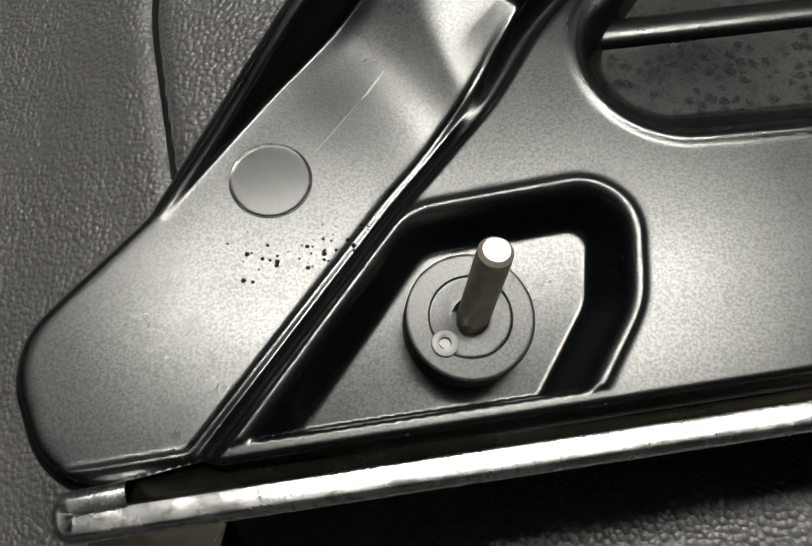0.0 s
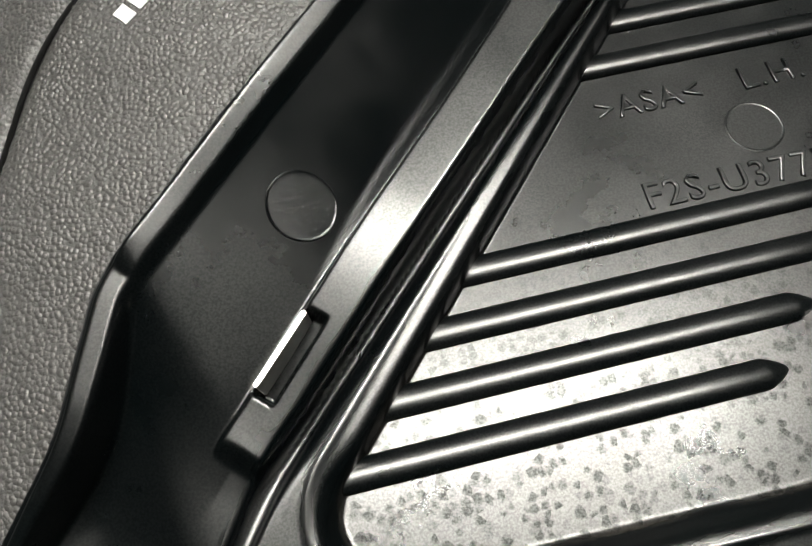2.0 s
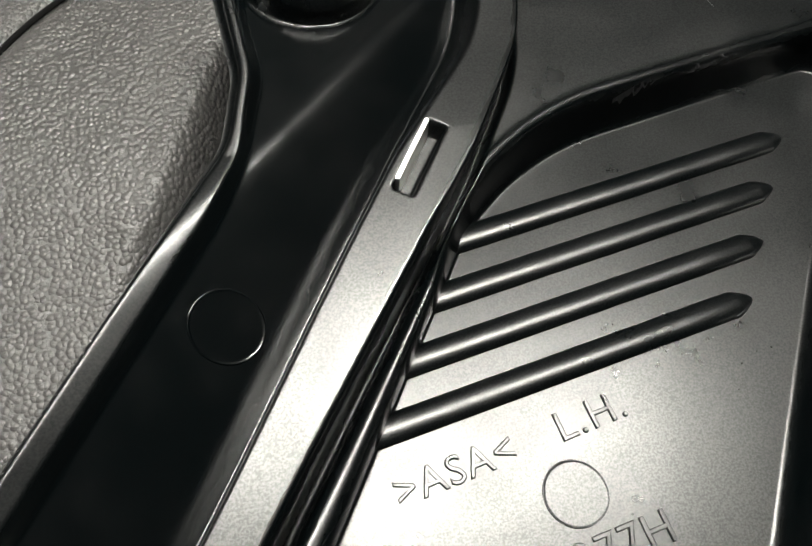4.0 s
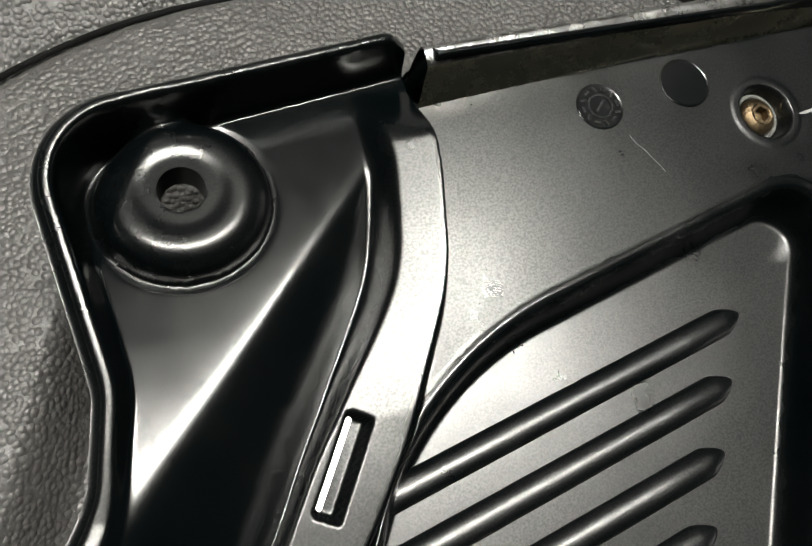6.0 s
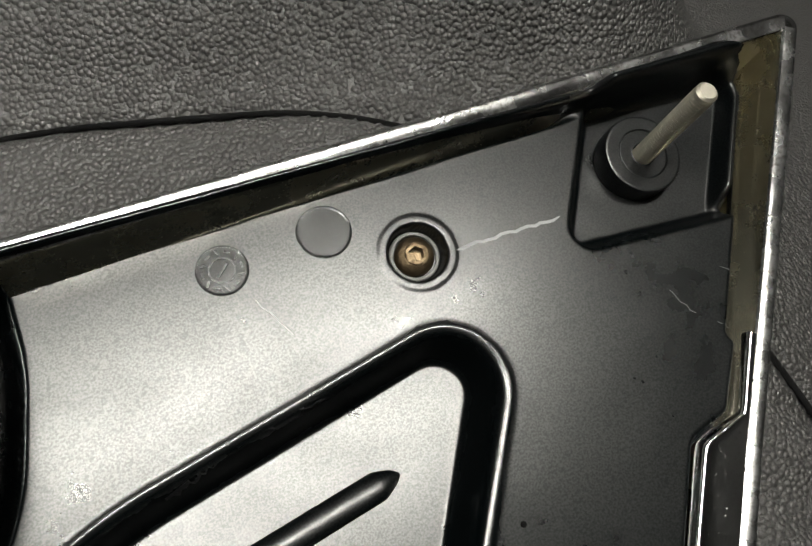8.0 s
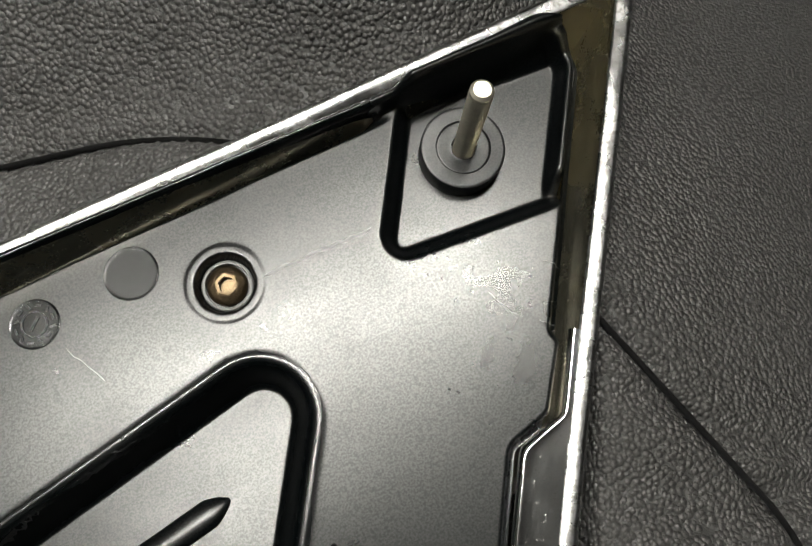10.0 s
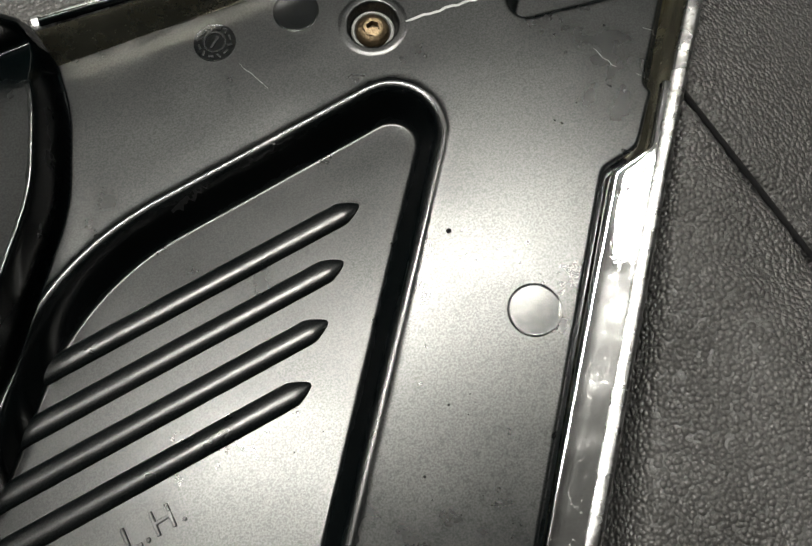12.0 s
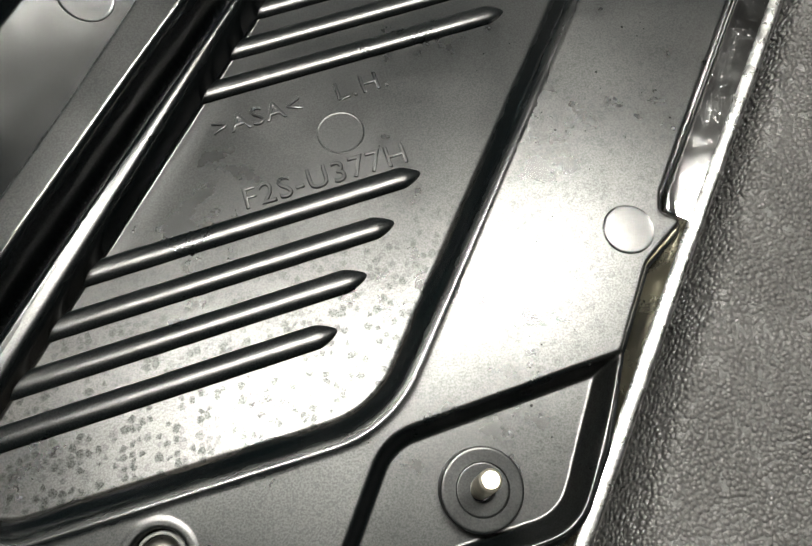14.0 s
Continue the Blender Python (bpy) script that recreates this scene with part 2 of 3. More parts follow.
def ceiling_light():
    top = thing("ceiling_light", "white ceiling batten with two bare fluorescent tubes", "ceiling light")
    top.location = LAMP
    bm = bmesh.new()
    bmesh.ops.create_cube(bm, size=1)
    bmesh.ops.scale(bm, vec=(LAMP_LENGTH + 0.06, 0.16, 0.05), verts=bm.verts)
    bmesh.ops.bevel(bm, geom=bm.edges[:], offset=0.008, segments=2, affect="EDGES")
    body = part("body", bm, WHITE, top, smooth=False)
    body.location = (0, 0, 0.065)
    for y in (-0.04, 0.04):
        bm = bmesh.new()
        bmesh.ops.create_cone(bm, cap_ends=True, segments=20, radius1=0.016, radius2=0.016, depth=LAMP_LENGTH, matrix=Matrix.Rotation(radians(90), 4, "Y"))
        part("tube", bm, GLOW, top, "glowing white tube").location = (0, y, 0)


ceiling_light()


# ---- the seat ----
SEAM = rounded([(-45, -60, 40), (-92, 110, 90), (-70, 200, 90), (20, 322, 120), (77, 352, 160), (151, 356, 200), (258, 329, 120), (322, 245, 60), (352, 155, 60), (325, -60, 90)], step=6)


def seat_height(x, y):
    """The cushion's crown (mm)."""
    def fall(d, slope, soft):
        d = np.maximum(d, 0)
        return slope * (np.sqrt(d * d + soft * soft) - soft)

    z = -41 + 0.105 * np.clip(x + 60, -60, 380)
    z = z - fall(y - 232, 0.26, 60) - fall(x - 312, 0.5, 30) - fall(10 - x, 0.25, 60) - fall(-60 - x, 0.3, 80) - fall(-50 - y, 0.4, 80)
    return np.maximum(z, -330.0)


def seat():
    top = thing("motorcycle_seat", "black grained leather motorcycle seat with a sewn panel seam", "seat")
    xs, ys = np.arange(-260, 801, 2.0), np.arange(-300, 761, 2.0)
    x, y = np.meshgrid(xs, ys)
    s = signed(SEAM, x, y)
    z = seat_height(x, y)
    under = signed(rounded([(-45, -42, 20), (196, -14, 10), (375, 310, 10), (70, 304, 15), (-30, 80, 30)], step=6), x, y)
    z = z - (16 + np.clip(z + 30, 0, 40)) * step_up((-under - 1) / 16)
    z = z - 3.2 * np.exp(-((s / 1.6) ** 2)) + 0.5 * np.exp(-(((np.abs(s) - 8) / 5.0) ** 2))
    z = z + 1.1 * np.sin(x * 0.045 + 1.3 * np.sin(y * 0.03)) * np.sin(y * 0.05 + 0.6)
    crease = np.exp(-(((y - 190 + 0.55 * (x - 310)) / 6.0) ** 2)) * np.exp(-(((x - 335) / 30.0) ** 2))
    z = z - 2.0 * crease
    z = z + 0.72 * (np.sqrt(np.maximum(s, 0) ** 2 + 60) - np.sqrt(60)) * step_up((y - 300) / 60) * step_up(x / 60) * step_up((400 - x) / 80)
    for y0, slope, deep in ((176, 0.45, 2.6), (160, 0.35, 1.6), (205, 0.7, 1.8)):
        away = y - y0 + slope * (x - 325) - 4 * np.sin(x * 0.09 + y0)
        z = z - deep * np.exp(-((away / 4.5) ** 2)) * step_up((x - 300) / 25) * step_up((400 - x) / 40)
    w = len(xs)
    verts = np.stack([x, y, z], -1).reshape(-1, 3) * MM
    i = (np.arange(len(ys) - 1)[:, None] * w + np.arange(w - 1)).ravel()
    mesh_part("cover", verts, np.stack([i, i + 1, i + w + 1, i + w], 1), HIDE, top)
    line = rounded([(px, py, 0) for px, py in SEAM], step=6)
    # a black tube laid in the groove stands in for the seam's shade
    ring = [(0.9 * math.cos(a), 0.9 * math.sin(a)) for a in np.linspace(0, 2 * math.pi, 9)]
    sweep("seam", line, ring, SEAM_SHADE_DIRT, top, "black strip for the shade in the sunken seam", lambda px, py: float(seat_height(np.array(px), np.array(py))) - 1.3, closed=True)
    bm = bmesh.new()
    bmesh.ops.create_cube(bm, size=1)
    for v in bm.verts:
        v.co = Vector((0.2 + v.co.x * 0.6, 0.15 + v.co.y * 0.6, -0.62 + v.co.z * 0.45))
    part("base", bm, RUBBER, top, smooth=False)
    return top


seat()


# ---- the cover: form of the moulded plate ----
OUTLINE = rounded([
    (-47, -26, 1), (-70, -33.5, 16), (-82, -9.5, 14), (-62, 17, 20), (-31, 73, 40), (-25, 104, 25), (0, 138.5, 60), (66, 230, 20), (70.5, 248, 18),
    (66, 300.5, 17), (148, 308, 5), (152.5, 303.8, 1), (300, 305, 1), (359, 306.5, 9), (310, 232.5, 1), (311, 229.5, 1), (300.5, 215, 3),
    (288.5, 212, 4), (223, 108, 2), (221, 102, 2), (227, 98, 1.5), (213.5, 87, 2), (200, 63, 6), (190, 38, 20), (178, 18.5, 18), (-43.5, -26.5, 0.5)])
ARM = rounded([(-47, -28, 0), (-17, 20, 60), (26, 81, 100), (126.5, 221.6, 60), (144.8, 252, 60), (151.5, 280, 60), (151, 330, 0), (-200, 330, 0), (-200, -60, 0)])
POCKET = rounded([(-4.4, 31.0, 19), (132.0, 237.7, 85), (265.5, 263.5, 14), (133, 52, 34)])
RECESS_A = rounded([(-45.5, -32, 1), (-15.5, 17.8, 12), (24.6, 28.0, 20), (23.8, 4, 16), (12.2, -19, 1)])
RECESS_B = rounded([(303, 306, 3), (277, 264, 7), (336.5, 259, 3), (360, 302, 6)])
RECESS_C = rounded([(201, 63.5, 1), (131, 50, 18), (108, 8, 8), (178.5, 19, 18)])
BOSS, HOLE = (91.6, 282.0), 4.6
BOLT_A, BOLT_B = (70.9, 28.2), (242.4, 277.8)
SLOTS = (((12.1, 88.6), 21.0), ((107.6, 223.8), 20.0))
ALONG = np.array([0.565, 0.825])
STEP = 0.5


def face(x, y):
    return 6.8 + 0.0555 * x - 0.0683 * y


def pocket_floor(x, y):
    return 3.6 + 0.0863 * x - 0.1401 * y


def plate_form():
    cx, cy = np.arange(-86, 382, 1.0), np.arange(-42, 316, 1.0)
    gx, gy = np.meshgrid(cx, cy)
    xs, ys = np.arange(-84, 364, STEP), np.arange(-38, 312, STEP)
    x, y = np.meshgrid(xs, ys)

    def fine(poly):
        d = signed(poly, gx, gy)
        fx, fy = x - cx[0], y - cy[0]
        i, j = np.minimum(fx.astype(int), len(cx) - 2), np.minimum(fy.astype(int), len(cy) - 2)
        u, v = fx - i, fy - j
        return (d[j, i] * (1 - u) + d[j, i + 1] * u) * (1 - v) + (d[j + 1, i] * (1 - u) + d[j + 1, i + 1] * u) * v

    edge, arm, pocket = fine(OUTLINE), fine(ARM), fine(POCKET)
    s = ALONG[0] * x + ALONG[1] * y
    beaded = step_up((s - 45) / 30) * (1 - step_up((s - 222) / 25))
    arm = arm + 3.2 * step_up((s - 30) / 30)
    away = -arm
    e, d = -edge, -arm
    f = face(x, y)
    # the face with its ribbed pocket
    fallen = np.clip(-pocket / 6.6, 0, 1)
    k = step_up(fallen)
    k = k + (step_up((1 - np.sqrt(1 - fallen ** 2)) * 1.15) - k) * beaded * step_up((15 - arm) / 4)
    z = f + (pocket_floor(x, y) - f) * k
    z = z + 0.35 * np.exp(-(((pocket - 1.2) / 1.0) ** 2))
    # three recesses for the studs
    low = (x + 39.7) * 0.195 - (y + 22.7) * 0.981
    ka = np.minimum(step_up(-fine(RECESS_A) / 6.0), np.clip(-low / 0.9, 0, 1))
    z = z + (-3.0 - z) * ka
    ra = fine(RECESS_A)
    z = np.where(low < 0, z + 0.5 * np.exp(-(((ra - 1.0) / 0.9) ** 2)), z)
    z = z - 8.0 * step_up(-fine(RECESS_B) / 5.0)
    z = z - 8.5 * step_up(-fine(RECESS_C) / 4.5)
    # upstand along the top
    top = 304.0 - y + 0.01 * (x - 152)
    groove = (1 - step_up((top - 4.6) / 1.0)) * (1 - step_up((x - 285) / 14))
    z = np.where(arm > 0, z - 7.0 * groove, z)
    z = np.where(arm > 0, z + (10.4 - z) * (1 - step_up((top - 1.9) / 1.4)) * step_up((arm - 0.5) / 3.5), z)
    corner = step_up((x - 300) / 6) * step_up((y - 262) / 8) * (arm > 0)
    z = z + 6.0 * corner * (1 - step_up((e - 1.6) / 2.6))
    # bolt seats
    for bx, by in (BOLT_A, BOLT_B):
        r = np.hypot(x - bx, y - by)
        z = z - 5.0 * step_up((7.6 - r) / 0.8) + 0.2 * step_up((10.2 - r) / 0.5)
    # the arm: a low end, a bend, a trough with a rim, and a raised strip beside the face
    def smooth_least(a, b, r):
        return 0.5 * (a + b - np.sqrt((a - b) ** 2 + r * r))

    q = (x + 8) * 0.89 + (y - 90) * 0.46
    c = (x - 74) * 0.684 - (y - 235) * 0.73 - 4.5
    lean = np.clip(x - 15.8 - 0.65 * (y - 121.0), -40, 20 + 4 * step_up((s - 58) / 50))
    trough = 8.6 - (0.252 + 0.108 * step_up((s - 85) / 50)) * lean * step_up((q + 20) / 20) - 0.58 * 0.5 * (np.sqrt(c * c + 4.0) - c)
    low_end = 0.2 + 0.02 * x - 0.075 * (y - 10) - 0.0012 * np.clip(s - 5, 0, 60) ** 2
    base = -smooth_least(-low_end, -(trough - 0.2 * (np.sqrt(q * q + 7.0) - q)), 3.6)
    wide = 2.4 + (2.2 * step_up((s - 15) / 45) + 1.2 * step_up((s - 60) / 60)) * (1 - step_up((s - 240) / 40))
    gap = 2.4 + 2.4 * step_up((s - 15) / 45) - 2.2 * step_up((s - 165) / 120)
    strip = step_up((s - 54.5) / 5.0) * (1 - step_up((away - wide - 9.4 - 2.6 * step_up((s - 140) / 100) * (1 - step_up((s - 250) / 50))) / (1.2 + 5 * step_up((y - 215) / 50)))) * (1 - step_up((y - 284) / 16))
    crown = 12.6 - 0.04 * np.clip(y - 230, 0, 80) - 6.4 * (1 - step_up((s - 58) / 66)) - 0.12 * np.clip(d - gap - 5, -6, 10)
    body = base + (crown - base) * strip
    rim = np.maximum(15.0 - body, 2.0) * step_up((s + 23) / 75)
    rim = rim * (1 - 0.8 * step_up((x - 139) / 11) * step_up((y - 270) / 20))
    bevel = 2.0 + 2.6 * step_up((s - 5) / 60) * (1 - step_up((s - 205) / 30))
    body = body + rim * (1 - step_up((e - bevel) / (0.8 + 2.6 * step_up((s + 20) / 60)))) - 0.08 * np.clip(bevel - e, 0, 5)
    body = body + 0.5 * np.exp(-(((d - gap - 0.8) / 0.8) ** 2)) * (1 - step_up((s - 35) / 20))
    valley = f - 2.6 - 3.4 * step_up((s - 30) / 40)
    foot = np.maximum(0.4, gap - 3.0)
    lean_in = np.clip((d - foot) / np.maximum(gap + 1.2 * beaded - foot, 0.6), 0, 1)
    side = step_up(lean_in) * (1 - beaded) + np.sqrt(1 - (1 - lean_in) ** 2.4) * beaded
    arm_z = valley + (body - valley) * side
    # the boss
    r = np.hypot(x - BOSS[0], y - BOSS[1])
    dome = 8.2 * np.sqrt(np.clip(1 - (np.clip(r - 10.8, 0, 9) / 6.6) ** 2, 0, 1)) - 0.6 * step_up((10.0 - r) / 3.0) - 0.5 * np.exp(-(((r - 18.2) / 0.8) ** 2))
    arm_z = arm_z + np.where(r < 20, dome, 0)
    bank = np.clip(arm / 3.4, 0, 1)
    near_face = step_up(arm / 1.6) * (1 - beaded) + np.sqrt(1 - (1 - bank) ** 2.2) * beaded
    z = np.where(arm < 0, arm_z, valley + (z - valley) * near_face)
    # clip slots in the strip
    for (mx, my), length in SLOTS:
        a = (x - mx) * ALONG[0] + (y - my) * ALONG[1]
        b = (x - mx) * ALONG[1] - (y - my) * ALONG[0]
        z = z - 6.0 * np.clip((length / 2 - np.abs(a)) / 0.5, 0, 1) * np.clip((2.6 - np.abs(b - 0.6)) / 0.5, 0, 1)
    z = z - 0.9 * np.clip(1 - e / 0.9, 0, 1) ** 2
    polish = np.where(arm < 0, step_up((s - 75) / 50) * (1 - strip), 0.0)
    polish = np.maximum(polish, np.where(pocket < 0, 4 * k * (1 - k), 0.0))
    polish = np.maximum(polish, 0.6 * np.exp(-(((pocket - 1.0) / 1.2) ** 2)) * (arm > 0))
    polish = np.maximum(polish, np.exp(-(((d - gap) / 1.2) ** 2)) * (arm < 0))
    polish = polish * np.where(arm < 0, 1 - step_up((bevel + 1 - e) / 1.0), 1.0) * (1 - 0.7 * step_up((20 - np.hypot(x - BOSS[0], y - BOSS[1])) / 2))
    polish = np.maximum(polish, np.where(arm > 0, 0.8 * groove, 0.0))
    along = (y - 0.15 * x)
    spotted = np.where(pocket < -5, step_up((120 - along) / 70), 0.0)
    spotted = np.maximum(spotted, 0.3 * np.where((arm > 0) & (pocket > 0), step_up((x - 120) / 60) * step_up((190 - y) / 60), 0.0))
    return xs, ys, x, y, z, edge, polish, spotted


XS, YS, PX, PY, PZ, PEDGE, POLISH, SPOTTED = plate_form()


def surface(x, y):
    """The plate's height (mm) at a place."""
    fx, fy = (x - XS[0]) / STEP, (y - YS[0]) / STEP
    i, j = int(min(max(fx, 0), len(XS) - 2)), int(min(max(fy, 0), len(YS) - 2))
    u, v = fx - i, fy - j
    return float((PZ[j, i] * (1 - u) + PZ[j, i + 1] * u) * (1 - v) + (PZ[j + 1, i] * (1 - u) + PZ[j + 1, i + 1] * u) * v)


cover = thing("side_cover", "black moulded side cover with worn chrome rim, face down on seat", "side cover")


def plate():
    x, y, z = PX.copy(), PY.copy(), PZ
    gy, gx = np.gradient(PEDGE, STEP)
    size = np.maximum(np.hypot(gx, gy), 0.3)
    out = PEDGE > 0
    x[out] -= (PEDGE * gx / size ** 2)[out]
    y[out] -= (PEDGE * gy / size ** 2)[out]
    r = np.hypot(PX - BOSS[0], PY - BOSS[1])
    inner = (r < HOLE) & (r > 0.01)
    x[inner] = BOSS[0] + (PX - BOSS[0])[inner] * HOLE / r[inner]
    y[inner] = BOSS[1] + (PY - BOSS[1])[inner] * HOLE / r[inner]
    w = PX.shape[1]
    keep = (PEDGE < 0) & (r > HOLE)
    cell = keep[:-1, :-1] | keep[1:, :-1] | keep[:-1, 1:] | keep[1:, 1:]
    j, i = np.nonzero(cell)
    a = j * w + i
    quads = np.stack([a, a + 1, a + w + 1, a + w], 1)
    used, index = np.unique(quads, return_inverse=True)
    verts = np.stack([x.ravel(), y.ravel(), z.ravel()], 1)[used] * MM
    quads = index.reshape(-1, 4)
    me = bpy.data.meshes.new("plate")
    me.vertices.add(len(verts))
    me.vertices.foreach_set("co", verts.ravel())
    me.loops.add(quads.size)
    me.loops.foreach_set("vertex_index", quads.ravel())
    me.polygons.add(len(quads))
    me.polygons.foreach_set("loop_start", np.arange(0, quads.size, 4))
    me.update(calc_edges=True)
    me.polygons.foreach_set("use_smooth", np.ones(len(quads), bool))
    for name, field in (("polish", POLISH), ("spotted", SPOTTED)):
        layer = me.attributes.new(name, "FLOAT", "POINT")
        layer.data.foreach_set("value", field.ravel()[used].astype(np.float32))
    me.materials.append(PLASTIC)
    ob = new("plate", me)
    ob.parent = cover
    tagged(ob, "black moulded plastic inner plate")
    sweep("plate_edge", OUTLINE, [(0.0, -0.9), (-0.3, -3.4), (-2.0, -3.6)], PLASTIC, ob, lift=surface, closed=True)
    ring = np.array([(BOSS[0] + HOLE * math.cos(t), BOSS[1] + HOLE * math.sin(t)) for t in np.linspace(0, 2 * math.pi, 40, endpoint=False)])
    sweep("hole_wall", ring, [(0, 0), (-0.3, -9)], PLASTIC, ob, lift=lambda x, y: surface(BOSS[0] + HOLE + 0.6, BOSS[1]), closed=True)
    return ob


PLATE = plate()


# ---- the chrome shell that the plate lies in ----
RIM = rounded([(-57, -30, 0), (-67.5, -32.5, 2.5), (-66.5, -39.2, 3), (178.5, 8.5, 6), (226.6, 85, 60), (302.4, 202, 80), (377, 312, 4), (260, 308.3, 0), (149.6, 305.7, 0)], closed=False)


def rim_height(x, y):
    return 3.2 + 0.012 * x - 0.004 * y


def shell():
    section = [(-0.6, -12), (0.5, -3), (0.6, 2.6), (0.4, 3.8), (-0.4, 4.8), (-1.1, 5.0), (-3.9, 4.4), (-4.5, 3.8), (-5.0, 3.1), (-6.5, 2.0), (-8.5, 0.7), (-11, -0.9), (-15, -3.2), (-22, -5.0)]
    def lower(x, y, o):
        wide = min(1.0, max(0.0, (x - 186) / 12)) * min(1.0, max(0.0, (301 - y) / 12))
        notch = min(1.0, max(0.0, (222 - y) / 14)) * wide
        return (1 - wide) * (2.6 if y > 200 else 1.1) * max(0.0, -o - 5.0) + 0.2 * notch * max(0.0, -o - 4.6)

    ob = sweep("chrome_shell", RIM, section[7:], CHROME, cover, "mirror-like chrome inside of the outer shell", rim_height, lower=lower)
    sweep("lip", RIM, section[:8], WORN, ob, "scuffed bright chrome lip", rim_height)
    poly = rounded([(-50, -22, 4), (176, 20, 10), (362, 300, 5), (128, 292, 12), (80, 210, 20)], step=8)
    count = len(poly)
    mesh_part("shell_back", [(px * MM, py * MM, -0.021) for px, py in poly], [tuple(range(count))], CHROME, cover, smooth=False)


shell()


def flange():
    """The broad mirror band of the shell that shows where the plate is cut back."""
    inner = rounded([(231.8, 93, 0), (229.8, 98.6, 1.5), (224.2, 102.6, 2), (226.0, 108.5, 3), (290.6, 210.2, 4), (303.2, 213.6, 3), (314.5, 231, 0)], closed=False, step=1.0)
    fine = []
    for a, b in zip(inner[:-1], inner[1:]):
        count = max(1, int(np.linalg.norm(b - a) / 1.5))
        fine += [a + (b - a) * k / count for k in range(count)]
    fine.append(inner[-1])
    line = []
    for a, b in zip(RIM[:-1], RIM[1:]):
        d = (b - a) / (np.linalg.norm(b - a) + 1e-9)
        count = max(1, int(np.linalg.norm(b - a)))
        line += [a + (b - a) * k / count - 2.2 * np.array([d[1], -d[0]]) for k in range(count)]
    line = np.array(line)
    verts, faces, m = [], [], 9
    for p in fine:
        q = line[np.argmin(np.hypot(*(line - p).T))]
        way = q - p
        far = np.linalg.norm(way) + 1e-9
        top = rim_height(*q) + 4.55
        rows = [(0.0, -8.0), (0.0, -0.7), (0.25, -0.2), (0.7, 0.05), (1.3, -0.1)] + [(1.3 + (far - 1.3) * k / 4, -0.1) for k in range(1, 5)]
        for o, h in rows:
            o = min(o, far)
            spot = p + way * o / far
            verts.append((spot[0] * MM, spot[1] * MM, (top + h - 0.15 * (far - o)) * MM))
    for i in range(len(fine) - 1):
        for k in range(m - 1):
            faces.append((i * m + k, (i + 1) * m + k, (i + 1) * m + k + 1, i * m + k + 1))
    mesh_part("chrome_flange", verts, faces, MIRROR, cover, "bright mirror chrome flange with pitting")


flange()


# ---- ribs in the pocket ----
def rib(start, tip, width=3.7, height=2.25):
    a, b = np.array(start, float), np.array(tip, float)
    way = (b - a) / np.linalg.norm(b - a)
    side = np.array([-way[1], way[0]])
    length = np.linalg.norm(b - a)
    stations = list(np.linspace(0, length - 6.0, 8)) + [length - 6 + t for t in (1.2, 2.4, 3.6, 4.6, 5.4, 5.8, 6.0)]
    verts, faces, m = [], [], 13
    for q in stations:
        left = max(length - q, 0.0)
        g = min(1.0, 0.02 + (min(left, 6.0) / 6.0) ** 0.62)
        for k in range(m):
            t = math.pi * k / (m - 1)
            p = a + way * q + side * (width * g * math.cos(t))
            verts.append((p[0] * MM, p[1] * MM, (pocket_floor(*p) - 0.25 + (height + 0.25) * g * math.sin(t) ** 0.85) * MM))
    for i in range(len(stations) - 1):
        for k in range(m - 1):
            faces.append((i * m + k, i * m + k + 1, (i + 1) * m + k + 1, (i + 1) * m + k))
    return mesh_part("rib", verts, faces, RIBBED, PLATE)


for k in range(4):
    rib((118.5 - 11.4 * k, 211.2 - 15.5 * k), (221.5 - 9.8 * k, 229.0 - 15.4 * k))
    rib((44.0 - 10.2 * k, 107.0 - 15.2 * k), (154.5 - 10.5 * k, 126.7 - 15.3 * k))


# ---- marks left by the mould ----
def mark(at, radius, name="ejector_mark", label="", lift=0.16, material=SLICK):
    rings = [(0.0, lift), (radius * 0.6, lift), (radius * 0.92, lift), (radius * 0.97, lift), (radius * 0.985, lift + 0.1), (radius * 1.02, lift + 0.06), (radius * 1.03, -0.15)]
    verts, faces, m = [], [], 40
    for r, h in rings:
        for k in range(m):
            px, py = at[0] + r * math.cos(2 * math.pi * k / m), at[1] + r * math.sin(2 * math.pi * k / m)
            verts.append((px * MM, py * MM, (surface(px, py) + h) * MM))
    for j in range(len(rings) - 1):
        for k in range(m):
            q = (k + 1) % m
            faces.append((j * m + k, j * m + q, (j + 1) * m + q, (j + 1) * m + k))
    return mesh_part(name, verts, faces, material, PLATE, label)


for spot, radius in (((-41.2, 25.2), 7.6), ((61.1, 190.6), 7.6), ((222.1, 290.1), 6.8), MARK_F, MARK_G, MARK_X):
    mark(spot, radius)
mark((132.1, 144.6), 7.4, material=RIBBED)
mark((15.8, 120.9), 7.6, label="scarred round pin mark", material=SCARRED)
mark((68.6, 12.4), 7.2, lift=0.07, material=PLASTIC)


